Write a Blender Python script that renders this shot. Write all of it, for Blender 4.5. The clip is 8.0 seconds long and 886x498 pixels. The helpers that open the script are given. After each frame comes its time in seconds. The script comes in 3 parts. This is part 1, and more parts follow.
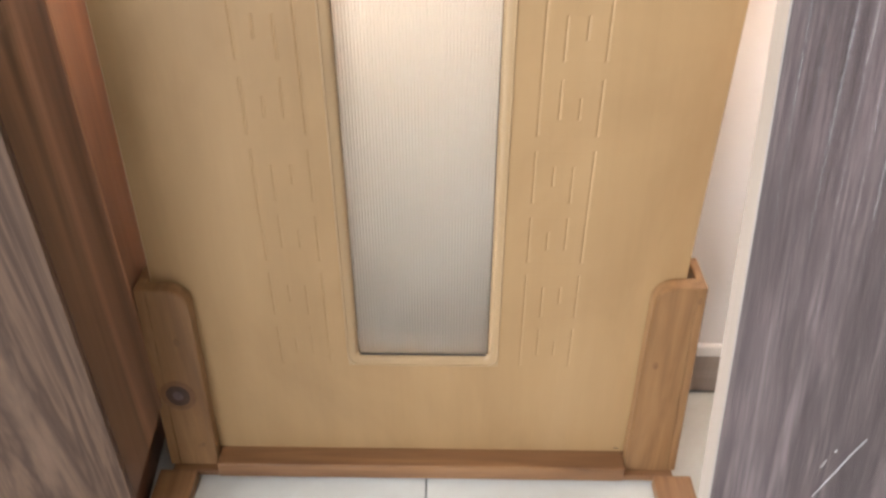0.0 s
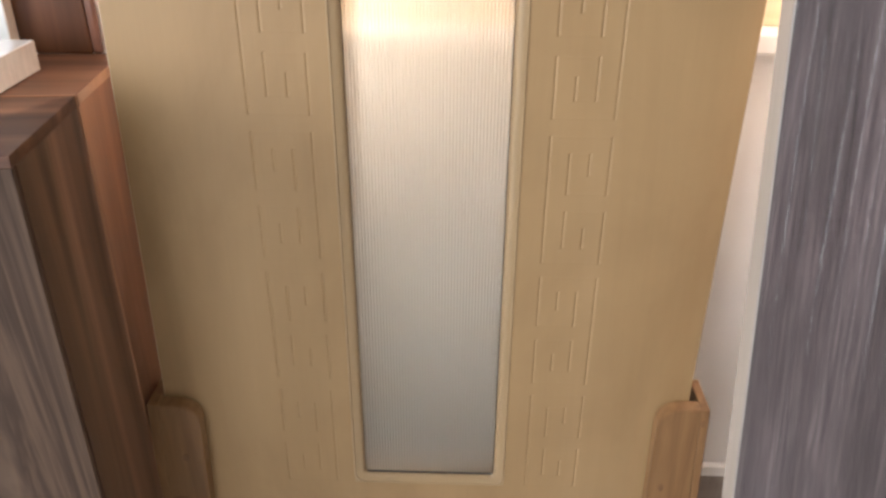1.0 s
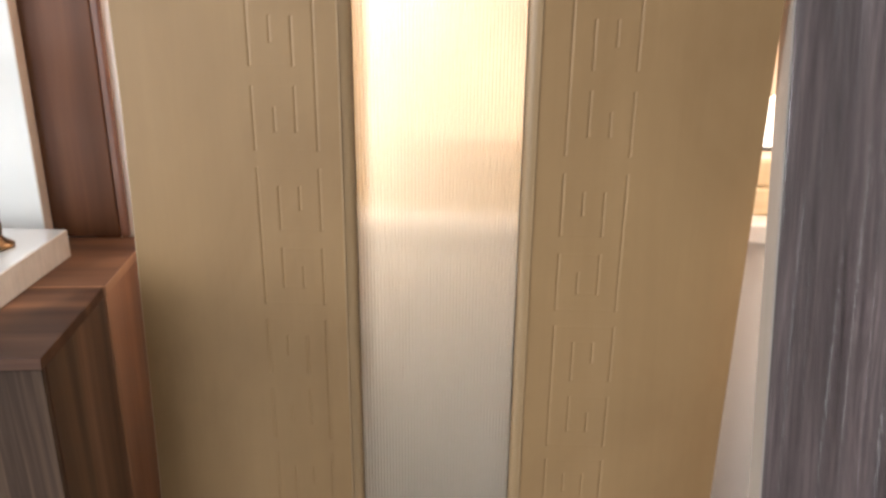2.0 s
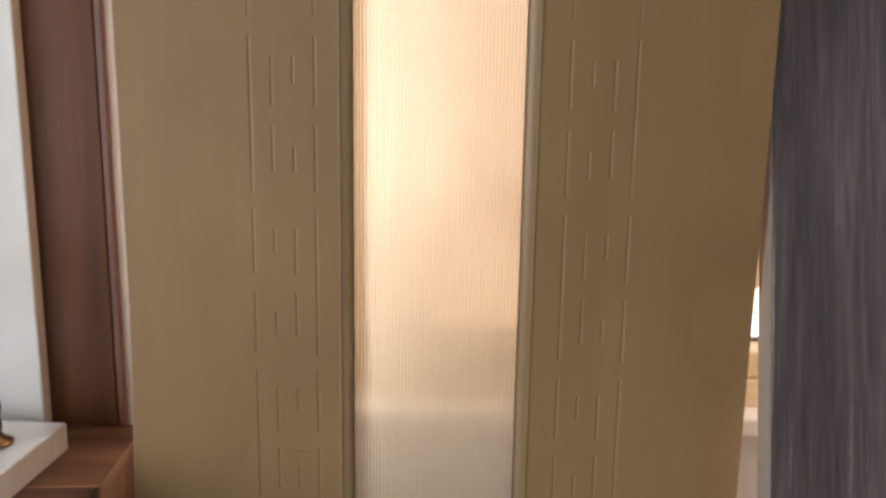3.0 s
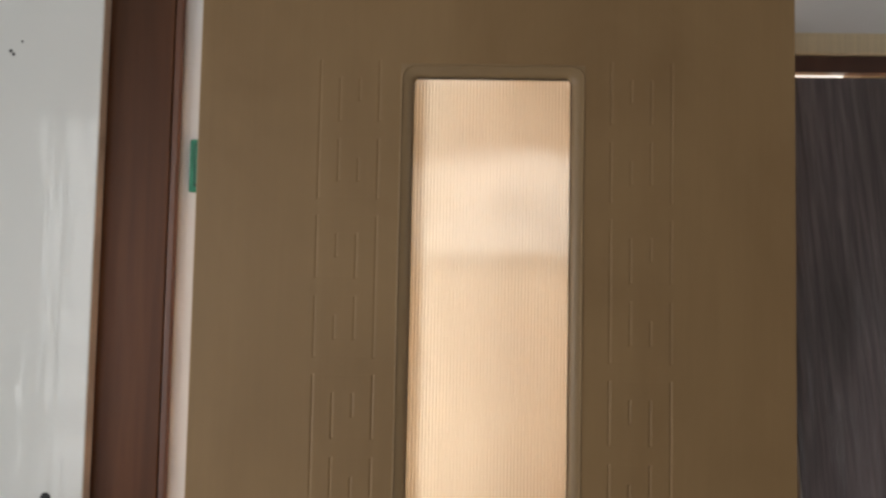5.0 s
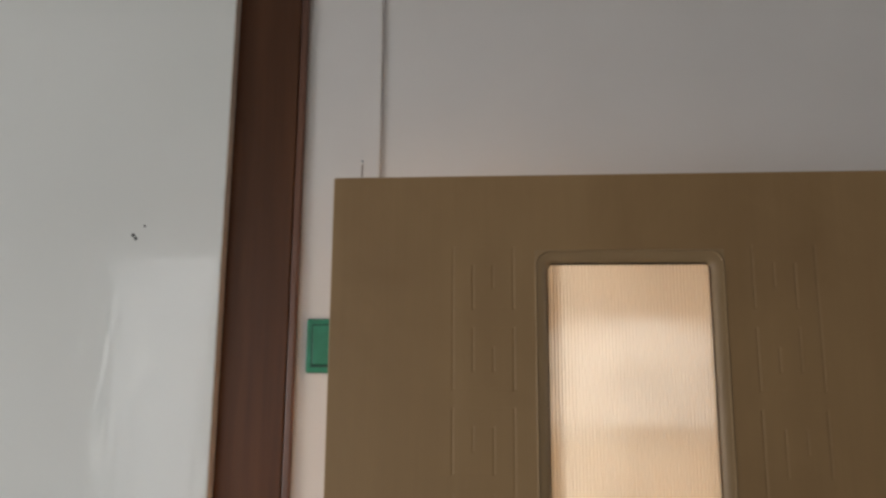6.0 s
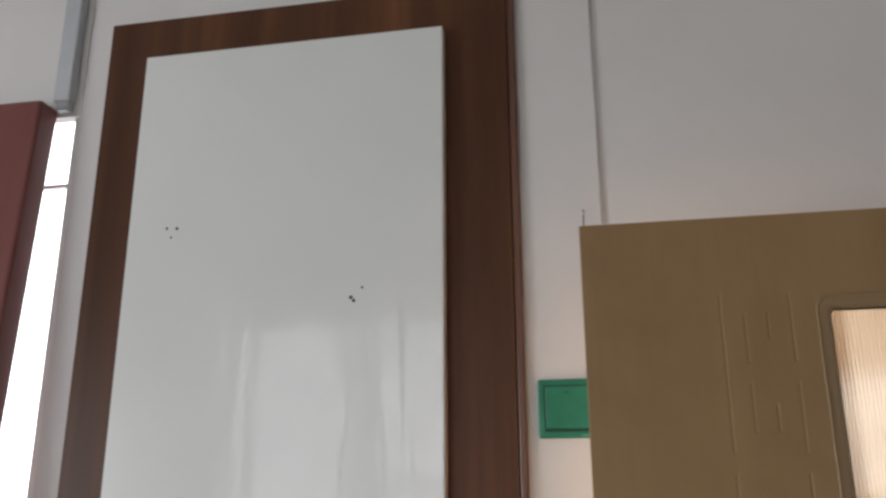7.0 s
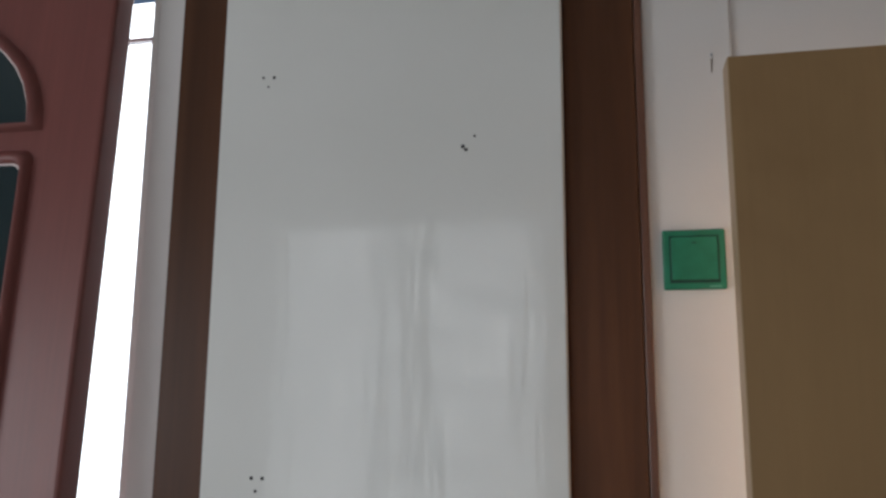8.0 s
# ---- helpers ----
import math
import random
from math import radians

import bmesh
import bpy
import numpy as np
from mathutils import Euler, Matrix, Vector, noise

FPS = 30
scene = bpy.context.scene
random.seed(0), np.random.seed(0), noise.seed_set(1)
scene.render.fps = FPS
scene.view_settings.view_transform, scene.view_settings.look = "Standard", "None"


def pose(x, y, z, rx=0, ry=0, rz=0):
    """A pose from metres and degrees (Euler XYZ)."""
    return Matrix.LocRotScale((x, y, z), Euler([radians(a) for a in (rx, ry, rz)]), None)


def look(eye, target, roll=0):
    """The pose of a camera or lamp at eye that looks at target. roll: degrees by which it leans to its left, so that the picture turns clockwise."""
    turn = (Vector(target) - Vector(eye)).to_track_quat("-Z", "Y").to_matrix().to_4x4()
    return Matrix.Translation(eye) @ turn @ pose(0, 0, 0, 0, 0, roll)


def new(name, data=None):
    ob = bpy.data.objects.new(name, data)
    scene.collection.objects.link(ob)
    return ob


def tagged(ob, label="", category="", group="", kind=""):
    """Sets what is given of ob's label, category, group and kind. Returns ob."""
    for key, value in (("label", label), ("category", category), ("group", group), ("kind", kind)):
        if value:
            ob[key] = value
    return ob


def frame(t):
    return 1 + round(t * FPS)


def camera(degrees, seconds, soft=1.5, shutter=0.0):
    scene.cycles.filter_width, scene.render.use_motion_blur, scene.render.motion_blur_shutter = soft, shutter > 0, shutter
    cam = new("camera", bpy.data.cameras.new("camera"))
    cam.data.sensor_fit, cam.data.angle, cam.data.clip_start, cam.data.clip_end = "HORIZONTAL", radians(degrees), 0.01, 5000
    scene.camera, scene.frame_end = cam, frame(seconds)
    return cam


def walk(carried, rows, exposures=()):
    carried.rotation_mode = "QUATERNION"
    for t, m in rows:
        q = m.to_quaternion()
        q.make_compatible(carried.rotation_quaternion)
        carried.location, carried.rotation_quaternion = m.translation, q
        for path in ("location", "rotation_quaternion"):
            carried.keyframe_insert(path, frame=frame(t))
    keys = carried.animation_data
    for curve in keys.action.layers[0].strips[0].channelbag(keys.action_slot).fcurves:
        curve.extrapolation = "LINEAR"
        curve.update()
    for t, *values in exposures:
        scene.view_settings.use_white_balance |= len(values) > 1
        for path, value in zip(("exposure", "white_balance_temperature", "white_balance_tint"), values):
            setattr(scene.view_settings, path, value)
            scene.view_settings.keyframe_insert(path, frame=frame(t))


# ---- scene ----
cam = camera(58.1, 8.0, soft=2.8)
PATH = [
    (0, (0.045, -0.96, 1.174), (0.022, 0.665, 0.008), 0.1),
    (0.5, (0.045, -0.967, 1.197), (0.015, 0.719, 0.122), 0.3),
    (1, (0.046, -0.979, 1.226), (-0.002, 0.777, 0.269), 0.4),
    (1.2, (0.043, -0.979, 1.244), (-0.005, 0.801, 0.331), 0.6),
    (2.3, (0.038, -0.983, 1.364), (-0.026, 0.927, 0.764), 0.6),
    (2.5, (0.038, -0.982, 1.387), (-0.021, 0.943, 0.845), 0.7),
    (2.9, (0.037, -0.986, 1.416), (-0.02, 0.972, 1.017), 0.9),
    (3.2, (0.033, -0.991, 1.445), (-0.028, 0.982, 1.131), 1.0),
    (3.5, (0.03, -1.001, 1.47), (-0.04, 0.986, 1.253), 1.1),
    (4, (0.022, -1.012, 1.505), (-0.055, 0.984, 1.43), 1.1),
    (4.2, (0.014, -1.02, 1.521), (-0.06, 0.979, 1.508), 1.1),
    (5.3, (-0.057, -1.071, 1.64), (-0.123, 0.921, 1.809), 1.2),
    (5.5, (-0.083, -1.075, 1.662), (-0.172, 0.91, 1.887), 1.0),
    (6, (-0.168, -1.052, 1.716), (-0.315, 0.908, 2.094), 0.4),
    (6.5, (-0.258, -1.028, 1.73), (-0.518, 0.893, 2.216), 0.2),
    (7, (-0.386, -1.006, 1.711), (-0.747, 0.883, 2.253), -0.3),
    (7.5, (-0.488, -0.986, 1.676), (-0.882, 0.912, 2.164), 0.0),
    (8, (-0.541, -0.961, 1.623), (-0.956, 0.965, 1.967), 0.4),
]
EXPOSURES = [(0, 1.46, 6200, 11), (1, 0.95, 6100, 10), (2.5, 0.16, 6400, 11), (3.0, -0.28, 6450, 12), (3.5, -0.36, 6500, 11), (4.2, -0.46, 6500, 10),
             (5.5, -0.92, 6600, 10), (6.0, -0.97, 6600, 10), (6.5, -0.5, 6550, 10), (7, -0.84, 6400, 11), (7.5, -0.95, 6250, 10), (8, -1.32, 6250, 10)]
walk(cam, [(t, look(e, g, roll)) for t, e, g, roll in PATH], EXPOSURES)

# ---- world and lights ----
world = bpy.data.worlds.new("world")
scene.world = world
world.use_nodes = True
wn = world.node_tree.nodes
sky = wn.new("ShaderNodeTexSky")
sky.sky_type = "NISHITA"
sky.sun_disc = False
sky.sun_elevation = radians(32)
sky.sun_rotation = radians(256)
world.node_tree.links.new(sky.outputs[0], wn["Background"].inputs[0])
wn["Background"].inputs[1].default_value = 0.12


def area(name, m, sx, sy, power, colour):
    data = bpy.data.lights.new(name, "AREA")
    data.shape, data.size, data.size_y = "RECTANGLE", sx, sy
    data.energy, data.color = power, colour
    ob = new(name, data)
    ob.matrix_world = m
    return ob


# daylight: an added unseen side window, the open doorway, the window behind the doors
area("added_side_daylight", look((-3.25, -1.8, 1.45), (0.0, -0.4, 0.9)), 1.2, 1.1, 66, (0.95, 0.975, 1.0))
area("doorway_daylight", look((-1.95, 0.5, 1.2), (-1.6, -2.0, 1.0)), 1.2, 2.0, 25, (0.88, 0.95, 1.0))
area("window_daylight", look((1.03, 0.232, 1.50), (1.03, -1.0, 1.50)), 0.66, 0.84, 17, (1.0, 0.90, 0.80))
area("window_daylight", look((-0.270, 0.232, 1.50), (-0.270, -1.0, 1.50)), 0.07, 0.84, 6.5, (1.0, 0.90, 0.78))
# sun added so an unseen floor patch bounces warm light upward
sun = bpy.data.lights.new("sun", "SUN")
sun.energy, sun.angle, sun.color = 3.0, radians(0.5), (1.0, 0.93, 0.84)
new("sun", sun).matrix_world = look((0, 0, 0), (0.82, 0.205, -0.53))


# ---- materials ----
def mat(name, colour, rough=0.5, metal=0.0, coat=0.0, spec=0.5):
    m = bpy.data.materials.new(name)
    m.use_nodes = True
    b = m.node_tree.nodes["Principled BSDF"]
    b.inputs["Base Color"].default_value = (*colour, 1)
    b.inputs["Roughness"].default_value = rough
    b.inputs["Metallic"].default_value = metal
    b.inputs["Coat Weight"].default_value = coat
    b.inputs["Coat Roughness"].default_value = 0.06
    b.inputs["Specular IOR Level"].default_value = spec
    return m


def nodes_of(m):
    return m.node_tree.nodes, m.node_tree.links, m.node_tree.nodes["Principled BSDF"]


def coords(m, scale):
    n, l, _ = nodes_of(m)
    tc, mp = n.new("ShaderNodeTexCoord"), n.new("ShaderNodeMapping")
    mp.inputs["Scale"].default_value = scale
    l.new(tc.outputs["Object"], mp.inputs[0])
    return mp.outputs[0]


def noise_node(m, vec, scale, detail=4.0, rough=0.55, distort=0.0):
    n, l, _ = nodes_of(m)
    t = n.new("ShaderNodeTexNoise")
    t.inputs["Scale"].default_value = scale
    t.inputs["Detail"].default_value = detail
    t.inputs["Roughness"].default_value = rough
    t.inputs["Distortion"].default_value = distort
    l.new(vec, t.inputs["Vector"])
    return t.outputs["Fac"]


def ramp(m, fac, stops):
    n, l, _ = nodes_of(m)
    r = n.new("ShaderNodeValToRGB")
    e = r.color_ramp.elements
    while len(e) < len(stops):
        e.new(0.5)
    for el, (p, c) in zip(e, stops):
        el.position, el.color = p, (*c, 1)
    l.new(fac, r.inputs[0])
    return r.outputs[0]


def blend(m, mode, fac, a, b):
    n, l, _ = nodes_of(m)
    x = n.new("ShaderNodeMixRGB")
    x.blend_type = mode
    x.inputs[0].default_value = fac
    l.new(a, x.inputs[1])
    l.new(b, x.inputs[2])
    return x.outputs[0]


def bump(m, height, strength, dist):
    n, l, b = nodes_of(m)
    x = n.new("ShaderNodeBump")
    x.inputs["Strength"].default_value = strength
    x.inputs["Distance"].default_value = dist
    l.new(height, x.inputs["Height"])
    l.new(x.outputs[0], b.inputs["Normal"])
    return x


def colour_to(m, out):
    n, l, b = nodes_of(m)
    l.new(out, b.inputs["Base Color"])


def rough_to(m, fac, lo, hi):
    n, l, b = nodes_of(m)
    r = n.new("ShaderNodeMapRange")
    r.inputs[3].default_value, r.inputs[4].default_value = lo, hi
    l.new(fac, r.inputs[0])
    l.new(r.outputs[0], b.inputs["Roughness"])


def wood(name, stops, streak=(30, 30, 1.2), scale=1.0, fine=(160, 160, 5), rough=(0.35, 0.5), coat=0.0,
         relief=0.15, distort=0.6, soften=0.6):
    m = mat(name, stops[0][1], rough[0], coat=coat)
    v = coords(m, streak)
    a = noise_node(m, v, scale, 5, 0.6, distort)
    f = noise_node(m, coords(m, fine), 1.0, 3, 0.6)
    g = ramp(m, f, [(0.3, (0.8, 0.8, 0.8)), (0.7, (1.0, 1.0, 1.0))])
    colour_to(m, blend(m, "MULTIPLY", soften, ramp(m, a, stops), g))
    rough_to(m, f, *rough)
    bump(m, f, relief, 0.001)
    return m


def plaster(name, colour, grime):
    m = mat(name, colour, 0.75, spec=0.3)
    v = coords(m, (1, 1, 1))
    big = noise_node(m, v, 1.6, 4, 0.6)
    fine = noise_node(m, v, 140, 4, 0.6)
    colour_to(m, ramp(m, big, [(0.3, grime), (0.62, colour)]))
    bump(m, fine, 0.12, 0.002)
    return m


TAN = wood("tan_laminate", [(0.25, (0.290, 0.177, 0.080)), (0.55, (0.326, 0.203, 0.095)), (0.8, (0.352, 0.224, 0.110))],
           streak=(7, 7, 0.9), fine=(120, 120, 5), rough=(0.42, 0.55), relief=0.015, soften=0.22)
TAN.node_tree.nodes["Principled BSDF"].inputs["Specular IOR Level"].default_value = 0.38
tan_grain = TAN.node_tree.nodes["Principled BSDF"].inputs["Base Color"].links[0].from_socket
colour_to(TAN, blend(TAN, "MULTIPLY", 1.0, tan_grain, ramp(TAN, noise_node(TAN, coords(TAN, (1, 1, 0.6)), 4.5, 4, 0.6, 0.8),
          [(0.32, (0.87, 0.85, 0.82)), (0.5, (0.97, 0.965, 0.95)), (0.7, (1.04, 1.04, 1.03))])))
# copy of the door tan, made glossier for the light its cove catches
RIM_TAN = wood("glossy_rim_tan", [(0.3, (0.288, 0.188, 0.096)), (0.7, (0.323, 0.215, 0.112))], streak=(3, 3, 0.9), fine=(3, 3, 3), rough=(0.28, 0.30), relief=0.0, soften=0.0)
# pale version of the door tan, for the light on its left edge
LIT_EDGE = wood("lit_tan_edge", [(0.3, (0.44, 0.31, 0.19)), (0.7, (0.52, 0.38, 0.24))], streak=(20, 20, 1.5), rough=(0.4, 0.5), relief=0.02, soften=0.2)
PINE = wood("pine", [(0.3, (0.165, 0.080, 0.030)), (0.5, (0.225, 0.116, 0.046)), (0.7, (0.28, 0.152, 0.064))],
            streak=(45, 45, 3), fine=(300, 300, 14), rough=(0.4, 0.55), relief=0.2)
PINE_X = wood("pine_crosswise", [(0.3, (0.135, 0.060, 0.023)), (0.5, (0.20, 0.095, 0.038)), (0.7, (0.26, 0.132, 0.055))],
              streak=(3, 45, 45), fine=(14, 300, 300), rough=(0.4, 0.55), relief=0.2)
PINE_Y = wood("pine_lengthwise", [(0.3, (0.165, 0.078, 0.030)), (0.5, (0.225, 0.110, 0.046)), (0.7, (0.28, 0.148, 0.064))],
              streak=(45, 3, 45), fine=(300, 14, 300), rough=(0.4, 0.55), relief=0.2)
KNOT_CORE = wood("knot_core", [(0.3, (0.05, 0.03, 0.03)), (0.6, (0.12, 0.085, 0.085))], streak=(60, 60, 60))
KNOT = wood("knot_wood", [(0.3, (0.022, 0.008, 0.006)), (0.6, (0.055, 0.022, 0.014))], streak=(60, 60, 60))
KNOT_SMALL = wood("small_knot", [(0.3, (0.13, 0.060, 0.024)), (0.6, (0.20, 0.10, 0.042))], streak=(60, 60, 60))
KNOT_RING = wood("knot_ring", [(0.3, (0.15, 0.068, 0.028)), (0.7, (0.20, 0.098, 0.040))], streak=(60, 60, 60))
WALNUT = wood("walnut_laminate", [(0.2, (0.055, 0.024, 0.016)), (0.48, (0.115, 0.050, 0.032)), (0.62, (0.20, 0.088, 0.052)),
              (0.8, (0.34, 0.155, 0.085))], streak=(8, 8, 0.45), fine=(110, 110, 4), rough=(0.28, 0.42), relief=0.03, soften=0.35)
WALNUT_DARK = wood("dark_walnut_laminate", [(0.2, (0.046, 0.018, 0.008)), (0.48, (0.096, 0.038, 0.017)), (0.62, (0.158, 0.062, 0.027)),
                   (0.8, (0.285, 0.112, 0.048))], streak=(8, 8, 0.45), fine=(110, 110, 4), rough=(0.34, 0.48), relief=0.03, soften=0.35)
WALNUT_DARK.node_tree.nodes["Principled BSDF"].inputs["Specular IOR Level"].default_value = 0.25
# cabinet side woods; their tones are also raised for light falling there
WALNUT_RED = wood("red_walnut", [(0.28, (0.10, 0.040, 0.020)), (0.5, (0.25, 0.108, 0.052)), (0.72, (0.46, 0.21, 0.105))], streak=(8, 8, 0.5),
                  fine=(110, 110, 4), rough=(0.34, 0.48), relief=0.03, soften=0.35)
WALNUT_SIDE = wood("brown_walnut", [(0.3, (0.032, 0.014, 0.008)), (0.5, (0.115, 0.056, 0.031)), (0.70, (0.26, 0.135, 0.078))], streak=(13, 13, 0.7),
                   fine=(110, 110, 4), rough=(0.34, 0.48), relief=0.03, soften=0.35)
WALNUT_FRONT = wood("walnut_front", [(0.32, (0.034, 0.018, 0.011)), (0.42, (0.086, 0.051, 0.032)), (0.48, (0.038, 0.020, 0.012)), (0.58, (0.092, 0.056, 0.036)), (0.75, (0.145, 0.092, 0.062))],
                    streak=(9, 9, 0.7), fine=(160, 160, 5), rough=(0.5, 0.62), relief=0.05, distort=1.6)
WALNUT_FRONT.node_tree.nodes["Principled BSDF"].inputs["Specular IOR Level"].default_value = 0.2
WALNUT_TOP = wood("walnut_top", [(0.25, (0.055, 0.023, 0.013)), (0.5, (0.135, 0.060, 0.033)), (0.72, (0.29, 0.140, 0.076))],
                  streak=(0.8, 14, 14), fine=(5, 220, 220), rough=(0.42, 0.55), relief=0.05)
WALNUT_TOP.node_tree.nodes["Principled BSDF"].inputs["Specular IOR Level"].default_value = 0.3
JOINT = wood("pale_joint", [(0.3, (0.30, 0.145, 0.075)), (0.7, (0.42, 0.22, 0.12))], streak=(20, 20, 1.5), rough=(0.4, 0.5), relief=0.02)
OAK = wood("oak_window", [(0.3, (0.68, 0.53, 0.32)), (0.7, (0.78, 0.64, 0.43))], streak=(2, 25, 25), rough=(0.35, 0.5))
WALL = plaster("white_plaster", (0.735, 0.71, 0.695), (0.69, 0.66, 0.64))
# unseen walls are kept darker than the white one to cut bounced light
WALL_FAR = plaster("low_bounce_plaster", (0.46, 0.43, 0.40), (0.42, 0.39, 0.36))
CEIL = plaster("ceiling_paint", (0.60, 0.59, 0.57), (0.56, 0.55, 0.53))

GREY = mat("grey_woodgrain", (0.12, 0.105, 0.12), 0.4, coat=0.0)
v = coords(GREY, (22, 22, 0.9))
grain = noise_node(GREY, v, 1.6, 6, 0.65, 0.5)
fineg = noise_node(GREY, coords(GREY, (150, 150, 7)), 1.0, 4, 0.65, 0.3)
colour_to(GREY, blend(GREY, "MULTIPLY", 0.9,
          ramp(GREY, grain, [(0.3, (0.058, 0.043, 0.044)), (0.5, (0.120, 0.090, 0.091)), (0.75, (0.226, 0.176, 0.177))]),
          ramp(GREY, fineg, [(0.35, (0.62, 0.62, 0.64)), (0.5, (0.85, 0.85, 0.86)), (0.66, (1.3, 1.28, 1.3))])))
bump(GREY, fineg, 0.12, 0.001)



def clear_sheet(name, share, rough):
    """A clear sheet: what lies behind it, with a share of gloss."""
    m = bpy.data.materials.new(name)
    m.use_nodes = True
    n, l = m.node_tree.nodes, m.node_tree.links
    n.remove(n["Principled BSDF"])
    t, g, x = n.new("ShaderNodeBsdfTransparent"), n.new("ShaderNodeBsdfGlossy"), n.new("ShaderNodeMixShader")
    g.inputs["Roughness"].default_value = rough
    x.inputs[0].default_value = share
    l.new(t.outputs[0], x.inputs[1])
    l.new(g.outputs[0], x.inputs[2])
    l.new(x.outputs[0], n["Material Output"].inputs[0])
    return m


FILM = clear_sheet("clear_film", 0.048, 0.28)

TAN_BACK = wood("bounce_tan_back", [(0.3, (0.36, 0.27, 0.20)), (0.7, (0.44, 0.34, 0.26))], streak=(20, 20, 2))
# unseen back of the grey door, made pale to reflect window light
BOUNCE_BACK = wood("pale_bounce_back", [(0.3, (0.66, 0.58, 0.52)), (0.7, (0.74, 0.67, 0.61))], streak=(20, 20, 2))
# edge tone raised to stand in for window light on the strip
EDGE = wood("lit_edge_band", [(0.3, (0.36, 0.305, 0.255)), (0.7, (0.44, 0.375, 0.32))], streak=(20, 20, 2))
GLOSS = mat("white_lacquer", (0.76, 0.78, 0.76), 0.22, coat=0.75)
gv = coords(GLOSS, (1, 1, 1))
colour_to(GLOSS, ramp(GLOSS, noise_node(GLOSS, gv, 2.2, 3), [(0.3, (0.75, 0.755, 0.725)), (0.7, (0.795, 0.80, 0.775))]))
gn, gl, gb = nodes_of(GLOSS)
gp = gn.new("ShaderNodeBump")
gp.inputs["Strength"].default_value, gp.inputs["Distance"].default_value = 0.34, 0.004
gl.new(noise_node(GLOSS, coords(GLOSS, (26, 26, 3.5)), 1.0, 2), gp.inputs["Height"])
gl.new(gp.outputs[0], gb.inputs["Coat Normal"])
BOARD = wood("raw_board_edge", [(0.3, (0.60, 0.50, 0.42)), (0.7, (0.68, 0.58, 0.50))], streak=(40, 40, 40))
CERAMIC = mat("white_ceramic", (0.80, 0.80, 0.80), 0.12, coat=0.6)
colour_to(CERAMIC, ramp(CERAMIC, noise_node(CERAMIC, coords(CERAMIC, (1, 1, 1)), 5), [(0.3, (0.77, 0.77, 0.77)), (0.7, (0.82, 0.82, 0.82))]))
BRONZE = mat("antique_bronze", (0.16, 0.09, 0.045), 0.32, 1.0)
colour_to(BRONZE, ramp(BRONZE, noise_node(BRONZE, coords(BRONZE, (1, 1, 1)), 60), [(0.35, (0.05, 0.03, 0.02)), (0.65, (0.34, 0.20, 0.10))]))
BLACK = mat("dark_hole", (0.012, 0.012, 0.012), 0.6)
GREEN = mat("green_plastic", (0.012, 0.19, 0.105), 0.42)
colour_to(GREEN, ramp(GREEN, noise_node(GREEN, coords(GREEN, (1, 1, 1)), 30), [(0.35, (0.010, 0.17, 0.09)), (0.7, (0.016, 0.22, 0.125))]))
GREEN_DARK = mat("green_gap", (0.004, 0.045, 0.03), 0.6)
GREEN_PALE = mat("worn_green_print", (0.10, 0.34, 0.24), 0.5)
RED = wood("red_brown_paint", [(0.3, (0.16, 0.045, 0.040)), (0.7, (0.22, 0.065, 0.055))], streak=(8, 8, 1), rough=(0.35, 0.5), relief=0.1)
DARK_GLASS = mat("smoked_glass", (0.02, 0.035, 0.04), 0.06)
SILVER = mat("painted_bead", (0.80, 0.72, 0.70), 0.35)
PVC = mat("grey_plastic_trunking", (0.50, 0.51, 0.53), 0.45)
colour_to(PVC, ramp(PVC, noise_node(PVC, coords(PVC, (1, 1, 1)), 12), [(0.3, (0.46, 0.47, 0.49)), (0.7, (0.54, 0.55, 0.57))]))
IRON = mat("window_iron", (0.10, 0.07, 0.06), 0.5, 0.6)
TILE = mat("pale_floor_tile", (0.66, 0.66, 0.62), 0.25)
tv = coords(TILE, (1, 1, 1))
colour_to(TILE, ramp(TILE, noise_node(TILE, tv, 7, 5, 0.6, 0.8), [(0.3, (0.50, 0.49, 0.45)), (0.7, (0.60, 0.60, 0.56))]))
bump(TILE, noise_node(TILE, tv, 60), 0.04, 0.001)
GROUT = mat("grey_grout", (0.20, 0.20, 0.19), 0.9)
TAUPE = wood("taupe_skirting", [(0.3, (0.26, 0.21, 0.18)), (0.7, (0.34, 0.28, 0.24))], streak=(2, 30, 30))
WHITE_TRIM = mat("white_trim", (0.80, 0.78, 0.76), 0.35)
colour_to(WHITE_TRIM, ramp(WHITE_TRIM, noise_node(WHITE_TRIM, coords(WHITE_TRIM, (1, 1, 1)), 9), [(0.3, (0.76, 0.74, 0.72)), (0.7, (0.82, 0.80, 0.78))]))

# pale colour painted as glints on film creases and the door edge
GLINT = mat("film_glint", (0.48, 0.46, 0.46), 0.3)
FLUTED = mat("fluted_glass", (0.975, 0.965, 0.94), 0.21)
FLUTED.node_tree.nodes["Principled BSDF"].inputs["Transmission Weight"].default_value = 1.0
FLUTED.node_tree.nodes["Principled BSDF"].inputs["IOR"].default_value = 1.3
gn, gl, gb = nodes_of(FLUTED)
g1, g2, g3, g4 = gn.new("ShaderNodeBsdfDiffuse"), gn.new("ShaderNodeBsdfTranslucent"), gn.new("ShaderNodeMixShader"), gn.new("ShaderNodeMixShader")
g1.inputs[0].default_value = (0.92, 0.92, 0.86, 1)
g2.inputs[0].default_value = (0.97, 0.94, 0.86, 1)
g3.inputs[0].default_value, g4.inputs[0].default_value = 0.93, 0.31
gl.new(g1.outputs[0], g3.inputs[1])
gl.new(g2.outputs[0], g3.inputs[2])
